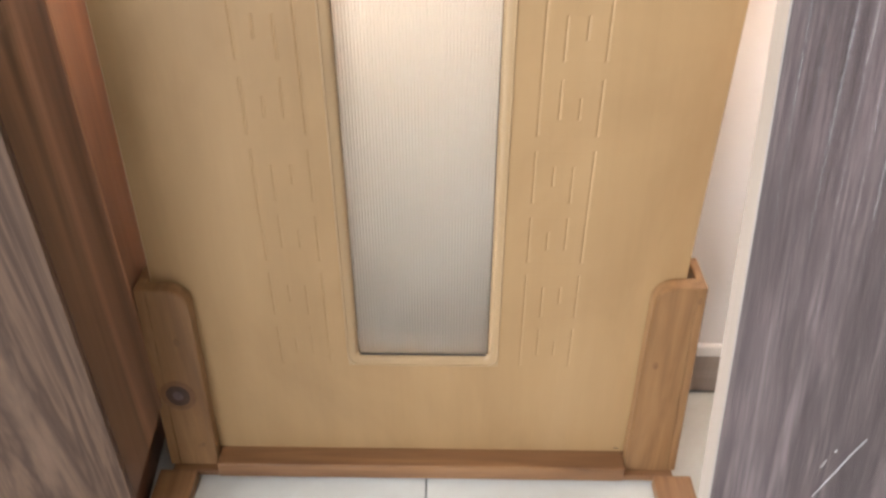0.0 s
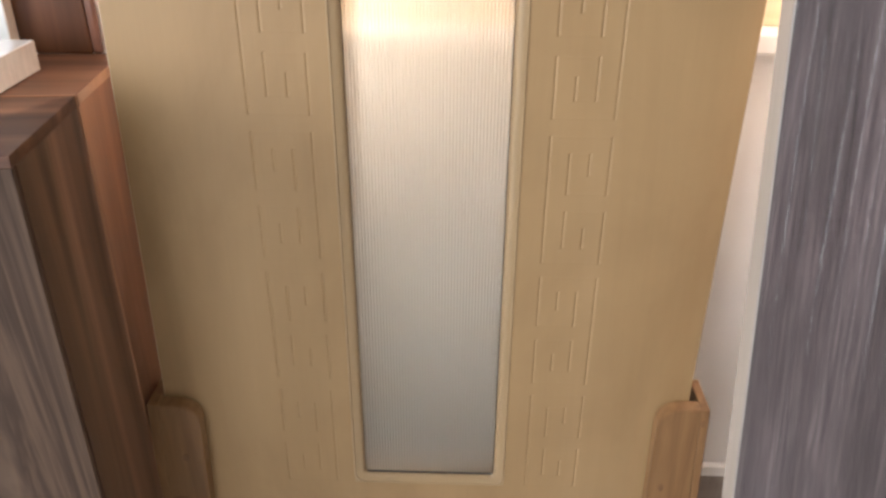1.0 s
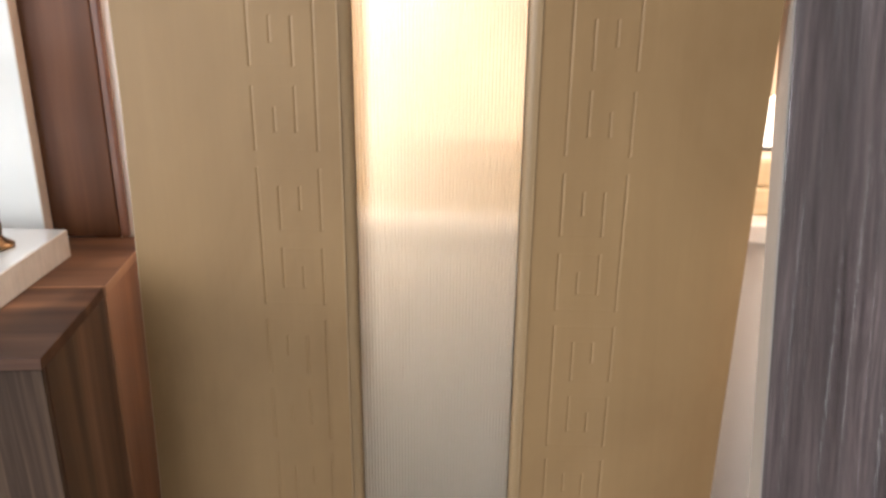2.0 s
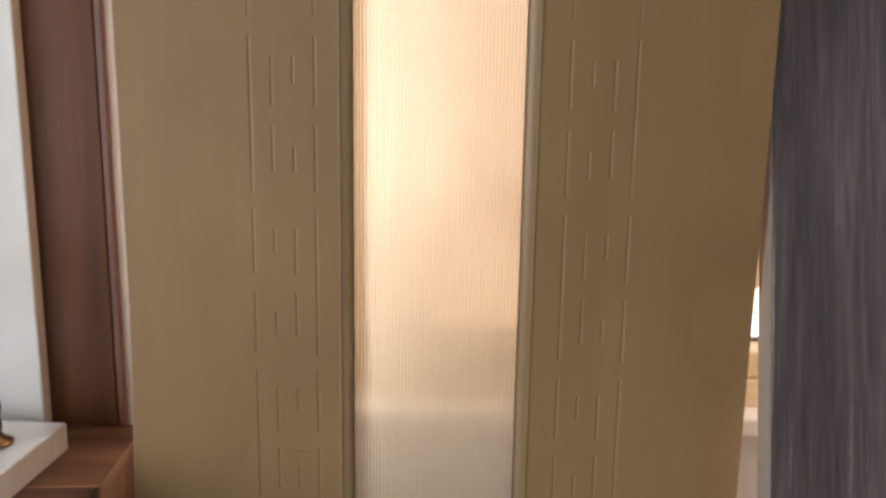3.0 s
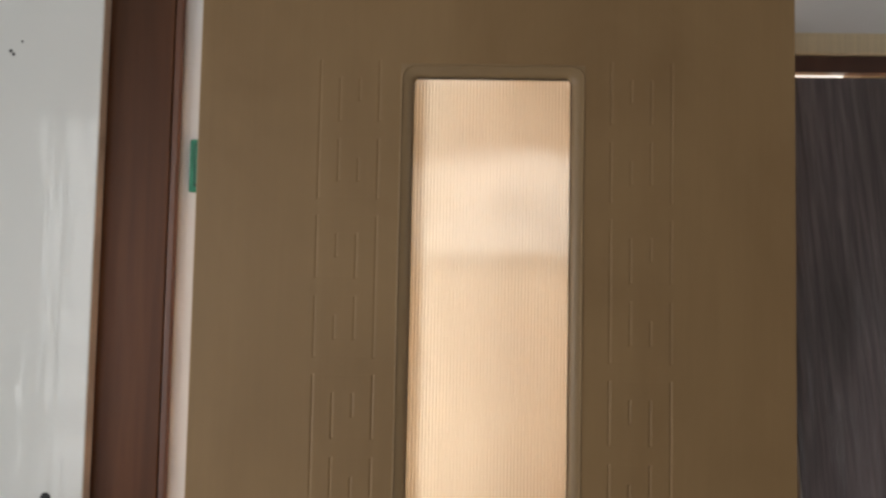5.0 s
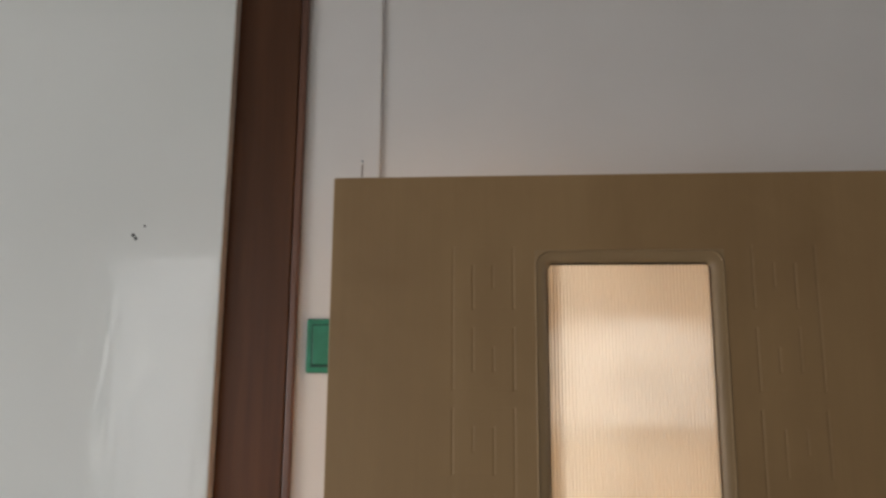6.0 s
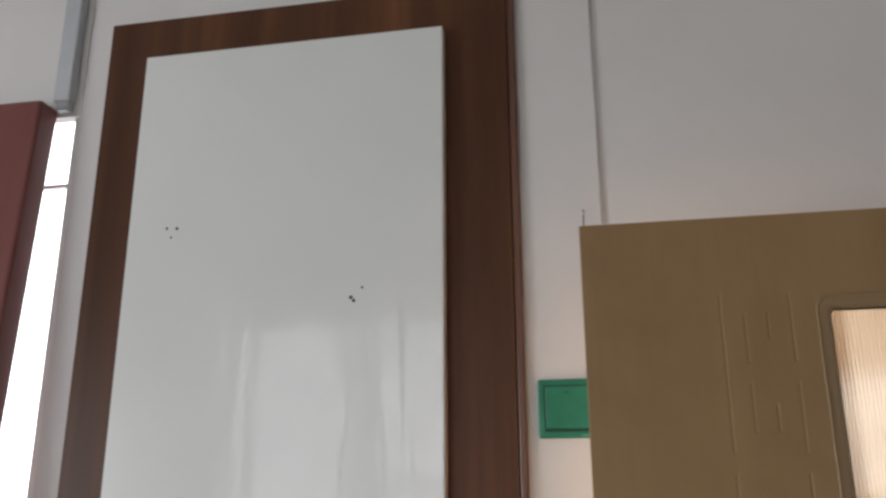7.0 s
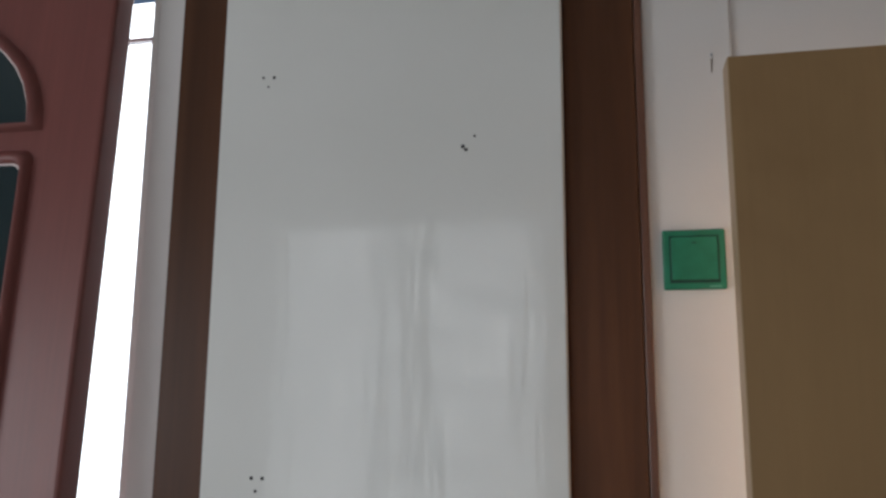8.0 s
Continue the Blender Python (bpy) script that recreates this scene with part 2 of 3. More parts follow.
gl.new(gb.outputs[0], g4.inputs[1])
gl.new(g3.outputs[0], g4.inputs[2])
gl.new(g4.outputs[0], gn["Material Output"].inputs[0])
PANE = clear_sheet("window_pane", 0.06, 0.02)

CLOTH = mat("peach_voile", (0.85, 0.62, 0.42), 0.9)
cn, cl, cb = nodes_of(CLOTH)
tr = cn.new("ShaderNodeBsdfTranslucent")
mx = cn.new("ShaderNodeMixShader")
cc = ramp(CLOTH, noise_node(CLOTH, coords(CLOTH, (6, 6, 3)), 1.4, 3, 0.5, 1.0), [(0.34, (0.34, 0.195, 0.105)), (0.5, (0.52, 0.355, 0.215)), (0.66, (0.74, 0.58, 0.41))])
cl.new(cc, tr.inputs[0])
cl.new(cc, cb.inputs["Base Color"])
mx.inputs[0].default_value = 0.85
cl.new(cb.outputs[0], mx.inputs[1])
cl.new(tr.outputs[0], mx.inputs[2])
cl.new(mx.outputs[0], cn["Material Output"].inputs[0])

SHEER = CLOTH.copy()
SHEER.name = "sheer_voile"
sn, sl = SHEER.node_tree.nodes, SHEER.node_tree.links
st, sm = sn.new("ShaderNodeBsdfTransparent"), sn.new("ShaderNodeMixShader")
sm.inputs[0].default_value = 0.58
sl.new(st.outputs[0], sm.inputs[1])
sl.new(sn["Material Output"].inputs[0].links[0].from_socket, sm.inputs[2])
sl.new(sm.outputs[0], sn["Material Output"].inputs[0])


def glow(name, low, high, strength, split=None):
    m = bpy.data.materials.new(name)
    m.use_nodes = True
    n, l = m.node_tree.nodes, m.node_tree.links
    n.remove(n["Principled BSDF"])
    e = n.new("ShaderNodeEmission")
    e.inputs[1].default_value = strength
    tc, t, r = n.new("ShaderNodeTexCoord"), n.new("ShaderNodeTexNoise"), n.new("ShaderNodeValToRGB")
    t.inputs["Scale"].default_value = 3.0
    l.new(tc.outputs["Object"], t.inputs["Vector"])
    r.color_ramp.elements[0].position, r.color_ramp.elements[0].color = 0.35, (*low, 1)
    r.color_ramp.elements[1].position, r.color_ramp.elements[1].color = 0.65, (*high, 1)
    l.new(t.outputs["Fac"], r.inputs[0])
    l.new(r.outputs[0], e.inputs[0])
    l.new(e.outputs[0], n["Material Output"].inputs[0])
    return m


OUTDOORS = glow("outdoor_daylight", (0.90, 0.95, 1.0), (1.0, 1.0, 1.0), 9.0)
OUTDOORS_WARM = glow("outdoor_warm_haze", (0.92, 0.73, 0.59), (1.0, 0.94, 0.86), 3.3)
OUTDOORS_BACK = glow("outdoor_street_haze", (0.16, 0.19, 0.22), (1.0, 1.0, 1.0), 6.6)
ADDED_EAST_GLOW = glow("added_east_glow", (0.18, 0.21, 0.24), (1.0, 1.0, 1.0), 2.4)


# ---- building helpers ----
def box(bm, x0, x1, y0, y1, z0, z1, bevel=0.0, seg=2):
    r = bmesh.ops.create_cube(bm, size=1.0, matrix=Matrix.Translation(((x0 + x1) / 2, (y0 + y1) / 2, (z0 + z1) / 2))
                              @ Matrix.Diagonal((x1 - x0, y1 - y0, z1 - z0, 1)))
    if bevel:
        es = list({e for v in r["verts"] for e in v.link_edges})
        bmesh.ops.bevel(bm, geom=es, offset=bevel, segments=seg, affect="EDGES", profile=0.5)
    return r["verts"]


def mesh_of(name, bm, material, smooth=False):
    me = bpy.data.meshes.new(name)
    bmesh.ops.recalc_face_normals(bm, faces=bm.faces)
    bm.to_mesh(me)
    bm.free()
    me.materials.append(material)
    if smooth:
        for p in me.polygons:
            p.use_smooth = True
    return me


def part(name, bm, material, parent=None, label="", smooth=False):
    ob = new(name, mesh_of(name, bm, material, smooth))
    if parent:
        ob.parent = parent
    if label:
        ob["label"] = label
    return ob


def boxpart(name, dims, material, parent=None, label="", bevel=0.0):
    bm = bmesh.new()
    box(bm, *dims, bevel=bevel)
    return part(name, bm, material, parent, label)


def thing(name, label, category, m=None, group=""):
    ob = new(name)
    if m is not None:
        ob.matrix_world = m
    return tagged(ob, label, category, group)


def structure(ob, label, category):
    return tagged(ob, label, category, kind="structure")


def outline_prism(pts, y0, y1):
    """A prism of an outline in x and z, between two depths."""
    bm = bmesh.new()
    a = [bm.verts.new((x, y0, z)) for x, z in pts]
    b = [bm.verts.new((x, y1, z)) for x, z in pts]
    bm.faces.new(a)
    bm.faces.new(b[::-1])
    for i in range(len(pts)):
        j = (i + 1) % len(pts)
        bm.faces.new((a[i], b[i], b[j], a[j]))
    return bm


def rounded_rect(x0, x1, z0, z1, r, n=5):
    pts = []
    for cx, cz, a0 in ((x1 - r, z0 + r, -90), (x1 - r, z1 - r, 0), (x0 + r, z1 - r, 90), (x0 + r, z0 + r, 180)):
        for k in range(n + 1):
            a = radians(a0 + 90 * k / n)
            pts.append((cx + r * math.cos(a), cz + r * math.sin(a)))
    return pts


def lathe(profile, n=20, lobes=0, depth=0.0, twist=0.0):
    """A turned form about z, from (radius, height); lobes and twist give spiral flutes."""
    bm = bmesh.new()
    rings = []
    for r, z in profile:
        ring = []
        for k in range(n):
            a = 2 * math.pi * k / n
            rr = r * (1 + depth * math.cos(lobes * a + twist * z))
            ring.append(bm.verts.new((rr * math.cos(a), rr * math.sin(a), z)))
        rings.append(ring)
    for p, q in zip(rings, rings[1:]):
        for k in range(n):
            bm.faces.new((p[k], p[(k + 1) % n], q[(k + 1) % n], q[k]))
    bm.faces.new(rings[0][::-1])
    bm.faces.new(rings[-1])
    return bm


# ---- the shell of the room ----
WALL_Y, RECESS_Y, BACK_Y = 0.184, 0.192, 0.42
LOW_Y = 0.203
X0, X1, Y0, TOP = -3.2, 2.4, -3.2, 3.0
WX0, WX1, WZ0, WZ1 = -0.365, 1.457, 0.957, 2.029
DX0, DX1, DZ1 = -2.75, -1.288, 2.345

bm = bmesh.new()
box(bm, X0, DX0, WALL_Y, BACK_Y, 0, TOP)
box(bm, DX0, DX1, WALL_Y, 0.207, DZ1, TOP)
box(bm, DX1, -0.364, WALL_Y, BACK_Y, 0, TOP, bevel=0.003)
box(bm, -0.364, X1, LOW_Y, BACK_Y, 0, 0.926)
box(bm, -0.364, X1, RECESS_Y, BACK_Y, WZ1, TOP)
box(bm, WX1, X1, RECESS_Y, BACK_Y, 0.926, WZ1)
structure(part("wall_north", bm, WALL), "white painted plaster wall with a window and a doorway", "wall")
# west wall, out of view; its window is added for light from the left
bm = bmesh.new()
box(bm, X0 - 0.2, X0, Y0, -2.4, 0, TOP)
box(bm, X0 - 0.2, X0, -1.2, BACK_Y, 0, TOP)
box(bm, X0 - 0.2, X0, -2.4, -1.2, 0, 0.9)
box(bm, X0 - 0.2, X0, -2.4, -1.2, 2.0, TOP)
structure(part("wall_west", bm, WALL_FAR), "unseen plaster wall, dark beige to cut bounce, with an added window", "wall")
# unseen east wall; its opening is added so the film has light to reflect
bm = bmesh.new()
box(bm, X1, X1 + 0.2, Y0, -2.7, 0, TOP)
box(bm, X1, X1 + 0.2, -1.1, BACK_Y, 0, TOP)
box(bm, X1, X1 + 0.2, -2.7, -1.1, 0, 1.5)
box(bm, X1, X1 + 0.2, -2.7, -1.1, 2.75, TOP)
structure(part("wall_east", bm, WALL_FAR), "unseen plaster wall, dark beige to cut bounce, with an added window", "wall")
SX0, SX1, SZ0, SZ1 = -2.58, -0.92, 0.12, 2.65
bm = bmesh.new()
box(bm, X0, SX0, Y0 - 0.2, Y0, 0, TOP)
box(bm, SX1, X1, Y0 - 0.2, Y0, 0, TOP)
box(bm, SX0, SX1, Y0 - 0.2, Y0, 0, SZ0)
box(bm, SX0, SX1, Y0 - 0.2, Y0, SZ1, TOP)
structure(part("wall_south", bm, WALL_FAR), "unseen plaster wall, dark beige to cut bounce, with a shop window", "wall")
bm = bmesh.new()
box(bm, X0, X1, Y0, BACK_Y, TOP, TOP + 0.1)
structure(part("ceiling", bm, CEIL), "plain pale grey painted ceiling", "ceiling")
floor = boxpart("floor", (X0, X1, Y0, BACK_Y, -0.06, -0.008), GROUT)
structure(floor, "pale glazed tile floor with grey joints", "floor")

# daylight backdrops far outside the openings; the east one is added for film highlights
for name, m, s, material in (("backdrop", pose(-2.2, 5.0, 2.0), (10, 6), OUTDOORS), ("backdrop", pose(1.3, 1.3, 1.7), (4.4, 5.0), OUTDOORS_WARM),
                             ("backdrop", pose(-1.6, -7.0, 2.4), (9, 6), OUTDOORS_BACK), ("backdrop", pose(4.2, -1.9, 2.6, 0, 0, 90), (5, 5), ADDED_EAST_GLOW)):
    bm = bmesh.new()
    box(bm, -s[0] / 2, s[0] / 2, -0.01, 0.01, -s[1] / 2, s[1] / 2)
    ob = part(name, bm, material)
    ob.matrix_world = m
    structure(ob, "bright hazy daylight outside", "backdrop")

# ---- skirting, sill and window behind the tan door ----
bb = boxpart("baseboard", (-0.36, X1, LOW_Y - 0.010, LOW_Y - 0.0005, 0, 0.096), TAUPE, bevel=0.002)
structure(bb, "taupe wood skirting along the white wall", "baseboard")
bt = boxpart("trim", (-0.36, X1, LOW_Y - 0.014, LOW_Y - 0.0005, 0.0965, 0.1225), WHITE_TRIM, bevel=0.003)
structure(bt, "white strip on top of the skirting", "trim")

win = structure(new("window_1"), "light oak framed window with iron grille and daylight", "window")
boxpart("window_sill", (WX0 - 0.002, WX1 + 0.03, RECESS_Y - 0.025, 0.34, 0.926, 0.957), WHITE_TRIM, win, "white stone sill", 0.004)
boxpart("window_frame", (WX0, WX1, 0.190, 0.2145, 1.994, WZ1), OAK, win, "", 0.003)
# dark walnut here stands in for shade on the underside of the head
boxpart("soffit_shade", (WX0, WX1, 0.1965, 0.2145, 1.967, 1.9935), WALNUT, win, "dark strip for the shaded soffit under the head")
boxpart("window_frame", (WX0 + 0.0555, WX1 - 0.0555, 0.215, 0.305, 1.9935, WZ1), WALNUT, win, "head of the frame, coloured dark as its soffit is shaded")
boxpart("window_frame", (WX0, WX0 + 0.055, RECESS_Y - 0.004, 0.305, 0.9575, 1.9935), OAK, win, "", 0.003)
boxpart("window_frame", (WX1 - 0.055, WX1, RECESS_Y - 0.004, 0.305, 0.9575, 1.9935), OAK, win, "", 0.003)
boxpart("window_frame", (WX0 + 0.0555, WX1 - 0.0555, RECESS_Y + 0.02, 0.305, 0.9575, 0.999), OAK, win, "", 0.003)
boxpart("window_frame", (WX0 + 0.0555, WX1 - 0.0555, RECESS_Y + 0.035, 0.30, 0.9995, 1.043), OAK, win, "", 0.006)
boxpart("gasket", (WX0 + 0.0555, WX1 - 0.0555, 0.285, 0.30, 1.0435, 1.047), BLACK, win)
boxpart("mullion", (-0.18, -0.100, 0.235, 0.30, 1.0475, 1.9935), OAK, win, "", 0.004)
boxpart("mullion", (0.60, 0.675, 0.235, 0.30, 1.0475, 1.9935), OAK, win, "", 0.004)
for a, b in ((WX0 + 0.055, -0.18), (-0.100, 0.60), (0.675, WX1 - 0.055)):
    p = boxpart("pane", (a, b, 0.268, 0.272, 1.0475, 1.9935), PANE, win)
    p.visible_shadow = False
grille = thing("window_grille", "dark iron window grille with zigzag bars", "grille")
boxpart("rail", (WX0 + 0.06, WX1 - 0.06, 0.352, 0.362, 1.666, 1.678), IRON, grille)
for k in range(-2, 9):
    x = 0.047 + 0.157 * k
    for side in (-1, 1):
        bm = bmesh.new()
        box(bm, -0.0055, 0.0055, -0.004, 0.004, -0.066, 0.066)
        p = part("cross_bar", bm, IRON, grille)
        p.matrix_local = pose(x + side * 0.039, 0.357 + 0.004 * side, 1.736, 0, side * 38, 0)
for x in (-0.30, 0.0, 0.3, 0.6, 0.9, 1.2):
    boxpart("upright_bar", (x - 0.005, x + 0.005, 0.343, 0.351, 1.0, 1.665), IRON, grille)


def hem(x):
    return 0.012 * math.sin(x * 21) + 0.007 * math.sin(x * 47 + 1)


def curtain(name, x0, x1, y, z0, z1, label, cloth=CLOTH):
    bm = bmesh.new()
    nx, nz = 90, 8
    rows = []
    for j in range(nz + 1):
        z = z0 + (z1 - z0) * j / nz
        rows.append([bm.verts.new((x0 + (x1 - x0) * i / nx, y + 0.010 * math.sin(i * 0.75) + 0.004 * math.sin(i * 0.31 + j * 0.4),
                                   z + (hem(x0 + (x1 - x0) * i / nx) if z > 1.6 else 0))) for i in range(nx + 1)])
    for p, q in zip(rows, rows[1:]):
        for i in range(nx):
            bm.faces.new((p[i], p[i + 1], q[i + 1], q[i]))
    ob = part(name, bm, cloth, None, "", True)
    tagged(ob, label, "curtain")
    return ob


curtain("curtain", -0.29, 0.40, 0.322, 1.015, 1.675, "peach voile half curtain lit by daylight in the window")
curtain("curtain", 0.402, 0.585, 0.322, 1.125, 1.675, "narrow peach voile curtain with a raised hem")
curtain("sheer", -0.29, 0.585, 0.322, 1.676, 1.849, "thin see-through voile across the window grille", SHEER)
curtain("valance", -0.29, 0.585, 0.322, 1.85, 1.99, "short peach voile valance at the top of the window")

# ---- doorway, jamb trunking and red door ----
jamb = boxpart("trim", (DX1 - 0.012, DX1 - 0.0005, WALL_Y + 0.004, BACK_Y - 0.004, 0, DZ1 - 0.002), WHITE_TRIM)
structure(jamb, "white doorway lining in daylight", "trim")
boxt = thing("cable_trunking", "grey plastic cable trunking running up the white wall", "trunking")
boxpart("cover", (-1.333, -1.2995, WALL_Y - 0.022, WALL_Y - 0.0005, 2.368, TOP - 0.001), PVC, boxt, "", 0.003)
boxpart("end_cap", (-1.328, -1.304, WALL_Y - 0.018, WALL_Y - 0.001, 2.351, 2.3675), PVC, boxt, "", 0.002)
tb = boxpart("transom_bar", (DX0, DX1 - 0.013, 0.22, 0.232, 2.222, 2.229), PVC)
tagged(tb, "thin grey transom bar across the bright doorway", "bar")


def red_door():
    d = thing("panel_door", "red-brown painted door with arched smoked glass leaning by the bright doorway", "door",
              pose(-1.329, 0.13, 2.357) @ pose(0, 0, 0, -3, 0, 0))
    boxpart("leaf", (-0.86, 0, 0, 0.05, -2.35, 0), RED, d, "", 0.006)
    cx = -0.390
    # arched light above, tall light below, each with a raised bead and smoked glass
    arch = [(cx - 0.26, -0.317), (cx + 0.26, -0.317)] + [(cx + 0.26 * math.cos(radians(a)), -0.317 + 0.20 * math.sin(radians(a))) for a in range(10, 171, 10)]
    tall = rounded_rect(cx - 0.26, cx + 0.26, -1.25, -0.382, 0.02)
    for name, pts in (("arched_light", arch), ("tall_light", tall)):
        p = part(name, outline_prism(pts, -0.004, 0.002), DARK_GLASS, d, "smoked glass")
        bm = bmesh.new()
        n = len(pts)
        mx0, mz0 = sum(a for a, _ in pts) / n, sum(b for _, b in pts) / n
        ring = []
        for x, z in pts:
            dx, dz = x - mx0, z - mz0
            ln = math.hypot(dx, dz)
            ux, uz = dx / ln, dz / ln
            ring.append([bm.verts.new((x + ux * o, y, z + uz * o)) for o, y in ((-0.004, -0.003), (0.002, -0.014), (0.012, -0.016), (0.020, -0.006), (0.026, 0.001))])
        for i in range(n):
            a, b = ring[i], ring[(i + 1) % n]
            for k in range(4):
                bm.faces.new((a[k], a[k + 1], b[k + 1], b[k]))
        part("bead", bm, RED, p, "raised moulded bead", True)
        bm = bmesh.new()
        inner = []
        for x, z in pts:
            dx, dz = x - mx0, z - mz0
            ln = math.hypot(dx, dz)
            inner.append([bm.verts.new((x - dx / ln * o, -0.006, z - dz / ln * o)) for o in (0.0, 0.006)])
        for i in range(n):
            a, b = inner[i], inner[(i + 1) % n]
            bm.faces.new((a[0], a[1], b[1], b[0]))
        part("glazing_line", bm, SILVER, p, "thin pale glazing strip")
    return d


red_door()

# ---- washstand unit: cabinet, basin, tap, back board and white panel ----
cab = thing("vanity_cabinet", "dark walnut laminate washstand cabinet against the wall", "cabinet", pose(-0.462, 0.17, 0, 0, 0, 5.4))
W = 0.70
SEAM = -0.190
boxpart("side_panel", (-0.020, 0, -0.3845, SEAM - 0.004, 0.172, 0.8985), WALNUT_SIDE, cab, "", 0.0006)
boxpart("rear_side_panel", (-0.020, 0.0004, SEAM, 0.012, 0.172, 0.8985), WALNUT_RED, cab, "redder rear side panel", 0.0006)
boxpart("joint_strip", (-0.020, 0.0010, SEAM - 0.0036, SEAM - 0.0004, 0.172, 0.8985), JOINT, cab, "pale joint strip")
boxpart("side_panel", (-W, -W + 0.02, -0.362, 0, 0.172, 0.8985), WALNUT_SIDE, cab, "", 0.0006)
boxpart("back_panel", (-W + 0.0205, -0.0205, -0.012, 0, 0.172, 0.894), WALNUT, cab)
boxpart("top_panel", (-W, 0, -0.395, SEAM - 0.004, 0.899, 0.913), WALNUT_TOP, cab, "walnut top with grain running along it", 0.0008)
boxpart("rear_top_panel", (-W, 0, SEAM, 0.012, 0.899, 0.913), WALNUT_TOP, cab, "walnut rear top", 0.0008)
boxpart("joint_strip", (-W, 0.0008, SEAM - 0.0038, SEAM - 0.0002, 0.899, 0.9137), JOINT, cab, "paler joint strip")
for a, b in ((-W, -W / 2 - 0.0015), (-W / 2 + 0.0015, 0)):
    dr = boxpart("door", (a, b - 0.0004 if b == 0 else b, -0.395, -0.3865, 0.172, 0.8985), WALNUT_FRONT, cab, "lighter figured walnut front", 0.0012)
boxpart("bottom_panel", (-W + 0.0205, -0.0205, -0.384, -0.0125, 0.172, 0.190), WALNUT, cab)
# supporting block, added and coloured dark to give the shade below the cabinet
boxpart("plinth", (-W + 0.04, -0.045, -0.345, -0.02, 0, 0.1715), WALNUT_DARK, cab, "added plinth, dark for the shade under the cabinet")
boxpart("top_edge_strip", (0.0002, 0.0011, SEAM + 0.001, 0.011, 0.8992, 0.9128), JOINT, cab, "pale edge strip along the rear top")

bas = thing("washbasin", "white ceramic washbasin slab resting on the walnut cabinet", "washbasin")
bm = bmesh.new()
box(bm, -1.13, -0.5395, -0.285, 0.085, 0.914, 0.9555, bevel=0.0012, seg=2)
part("basin_slab", bm, CERAMIC, bas)
boxpart("edge_band", (-0.5393, -0.538, -0.284, 0.0842, 0.915, 0.9545), BOARD, bas, "pale beige edge band")
bm = lathe([(0.17, 0.0), (0.175, 0.004), (0.18, 0.008), (0.176, 0.012), (0.168, 0.012)], 32)
ob = part("bowl_rim", bm, CERAMIC, bas, "raised bowl rim", True)
ob.matrix_local = pose(-0.84, -0.11, 0.955)

tap = thing("basin_tap", "antique bronze column tap standing on the white basin", "tap", pose(-0.597, 0.006, 0.956))
part("base_flange", lathe([(0.023, 0), (0.024, 0.003), (0.021, 0.006), (0.014, 0.010), (0.010, 0.016)]), BRONZE, tap, "", True)
part("stem", lathe([(0.009 + 0.002 * math.sin(z * 0.10), z * 0.0165 / 10 + 0.016) for z in range(0, 106, 5)], 24, 4, 0.16, 190), BRONZE, tap, "dark twisted stem", True)
part("bulb", lathe([(0.007, 0.190), (0.012, 0.194), (0.017, 0.203), (0.0185, 0.212), (0.017, 0.221), (0.011, 0.229), (0.007, 0.233)]), BRONZE, tap, "polished bronze bulb", True)
part("finial", lathe([(0.006, 0.233), (0.0055, 0.243), (0.009, 0.247), (0.009, 0.252), (0.006, 0.256), (0.002, 0.259)]), BRONZE, tap, "", True)
bm = bmesh.new()
prev = None
for k in range(9):
    a = radians(180 * k / 8)
    ring = [bm.verts.new((-0.06 + (0.06 + 0.008 * math.cos(radians(b))) * math.cos(a), 0.008 * math.sin(radians(b)), 0.16 + (0.05 + 0.008 * math.cos(radians(b))) * math.sin(a))) for b in range(0, 360, 45)]
    if prev:
        for i in range(8):
            bm.faces.new((prev[i], prev[(i + 1) % 8], ring[(i + 1) % 8], ring[i]))
    prev = ring
part("spout", bm, BRONZE, tap, "curved spout", True)

bd = boxpart("back_board", (-1.232, -0.502, 0.170, WALL_Y - 0.0006, 0.914, 2.516), WALNUT_DARK, None, "", 0.0015)
# lighter walnut painted as the highlight on the rounded edge
boxpart("edge_highlight", (-0.5015, -0.489, 0.1715, WALL_Y - 0.0008, 0.914, 2.5155), WALNUT, bd, "rounded edge strip, coloured lighter where it catches light", 0.003)
tagged(bd, "dark walnut laminate back board fixed to the wall", "board")

slab = thing("wall_panel", "glossy white lacquered panel with screw holes on a walnut board", "panel")
boxpart("panel_face", (-1.141, -0.6065, 0.147, 0.1695, 0.914, 2.427), GLOSS, slab, "", 0.0012)
boxpart("edge_band", (-0.6063, -0.605, 0.1475, 0.1693, 0.915, 2.425), BOARD, slab, "raw pale board edge")
# holes are flat black discs, with their inner shade put into the colour
for x, z, r in ((-0.7335, 1.988, 0.0022), (-0.751, 1.973, 0.0032), (-0.7465, 1.968, 0.003), (-1.0715, 2.104, 0.0025), (-1.0535, 2.103, 0.003),
                (-1.0625, 2.088, 0.002), (-1.061, 1.493, 0.003), (-1.044, 1.493, 0.003), (-1.054, 1.475, 0.0026), (-0.6625, 1.287, 0.0085)):
    bm = bmesh.new()
    bmesh.ops.create_cone(bm, cap_ends=True, segments=14, radius1=r, radius2=r * 0.8, depth=0.0008, matrix=pose(x, 0.1468, z, 90, 0, 0))
    part("screw_hole" if r < 0.005 else "tap_hole", bm, BLACK, slab, "black disc for the shade in a drilled hole")

# ---- light switch ----
sw = thing("light_switch", "green plastic rocker light switch on the white wall", "switch")
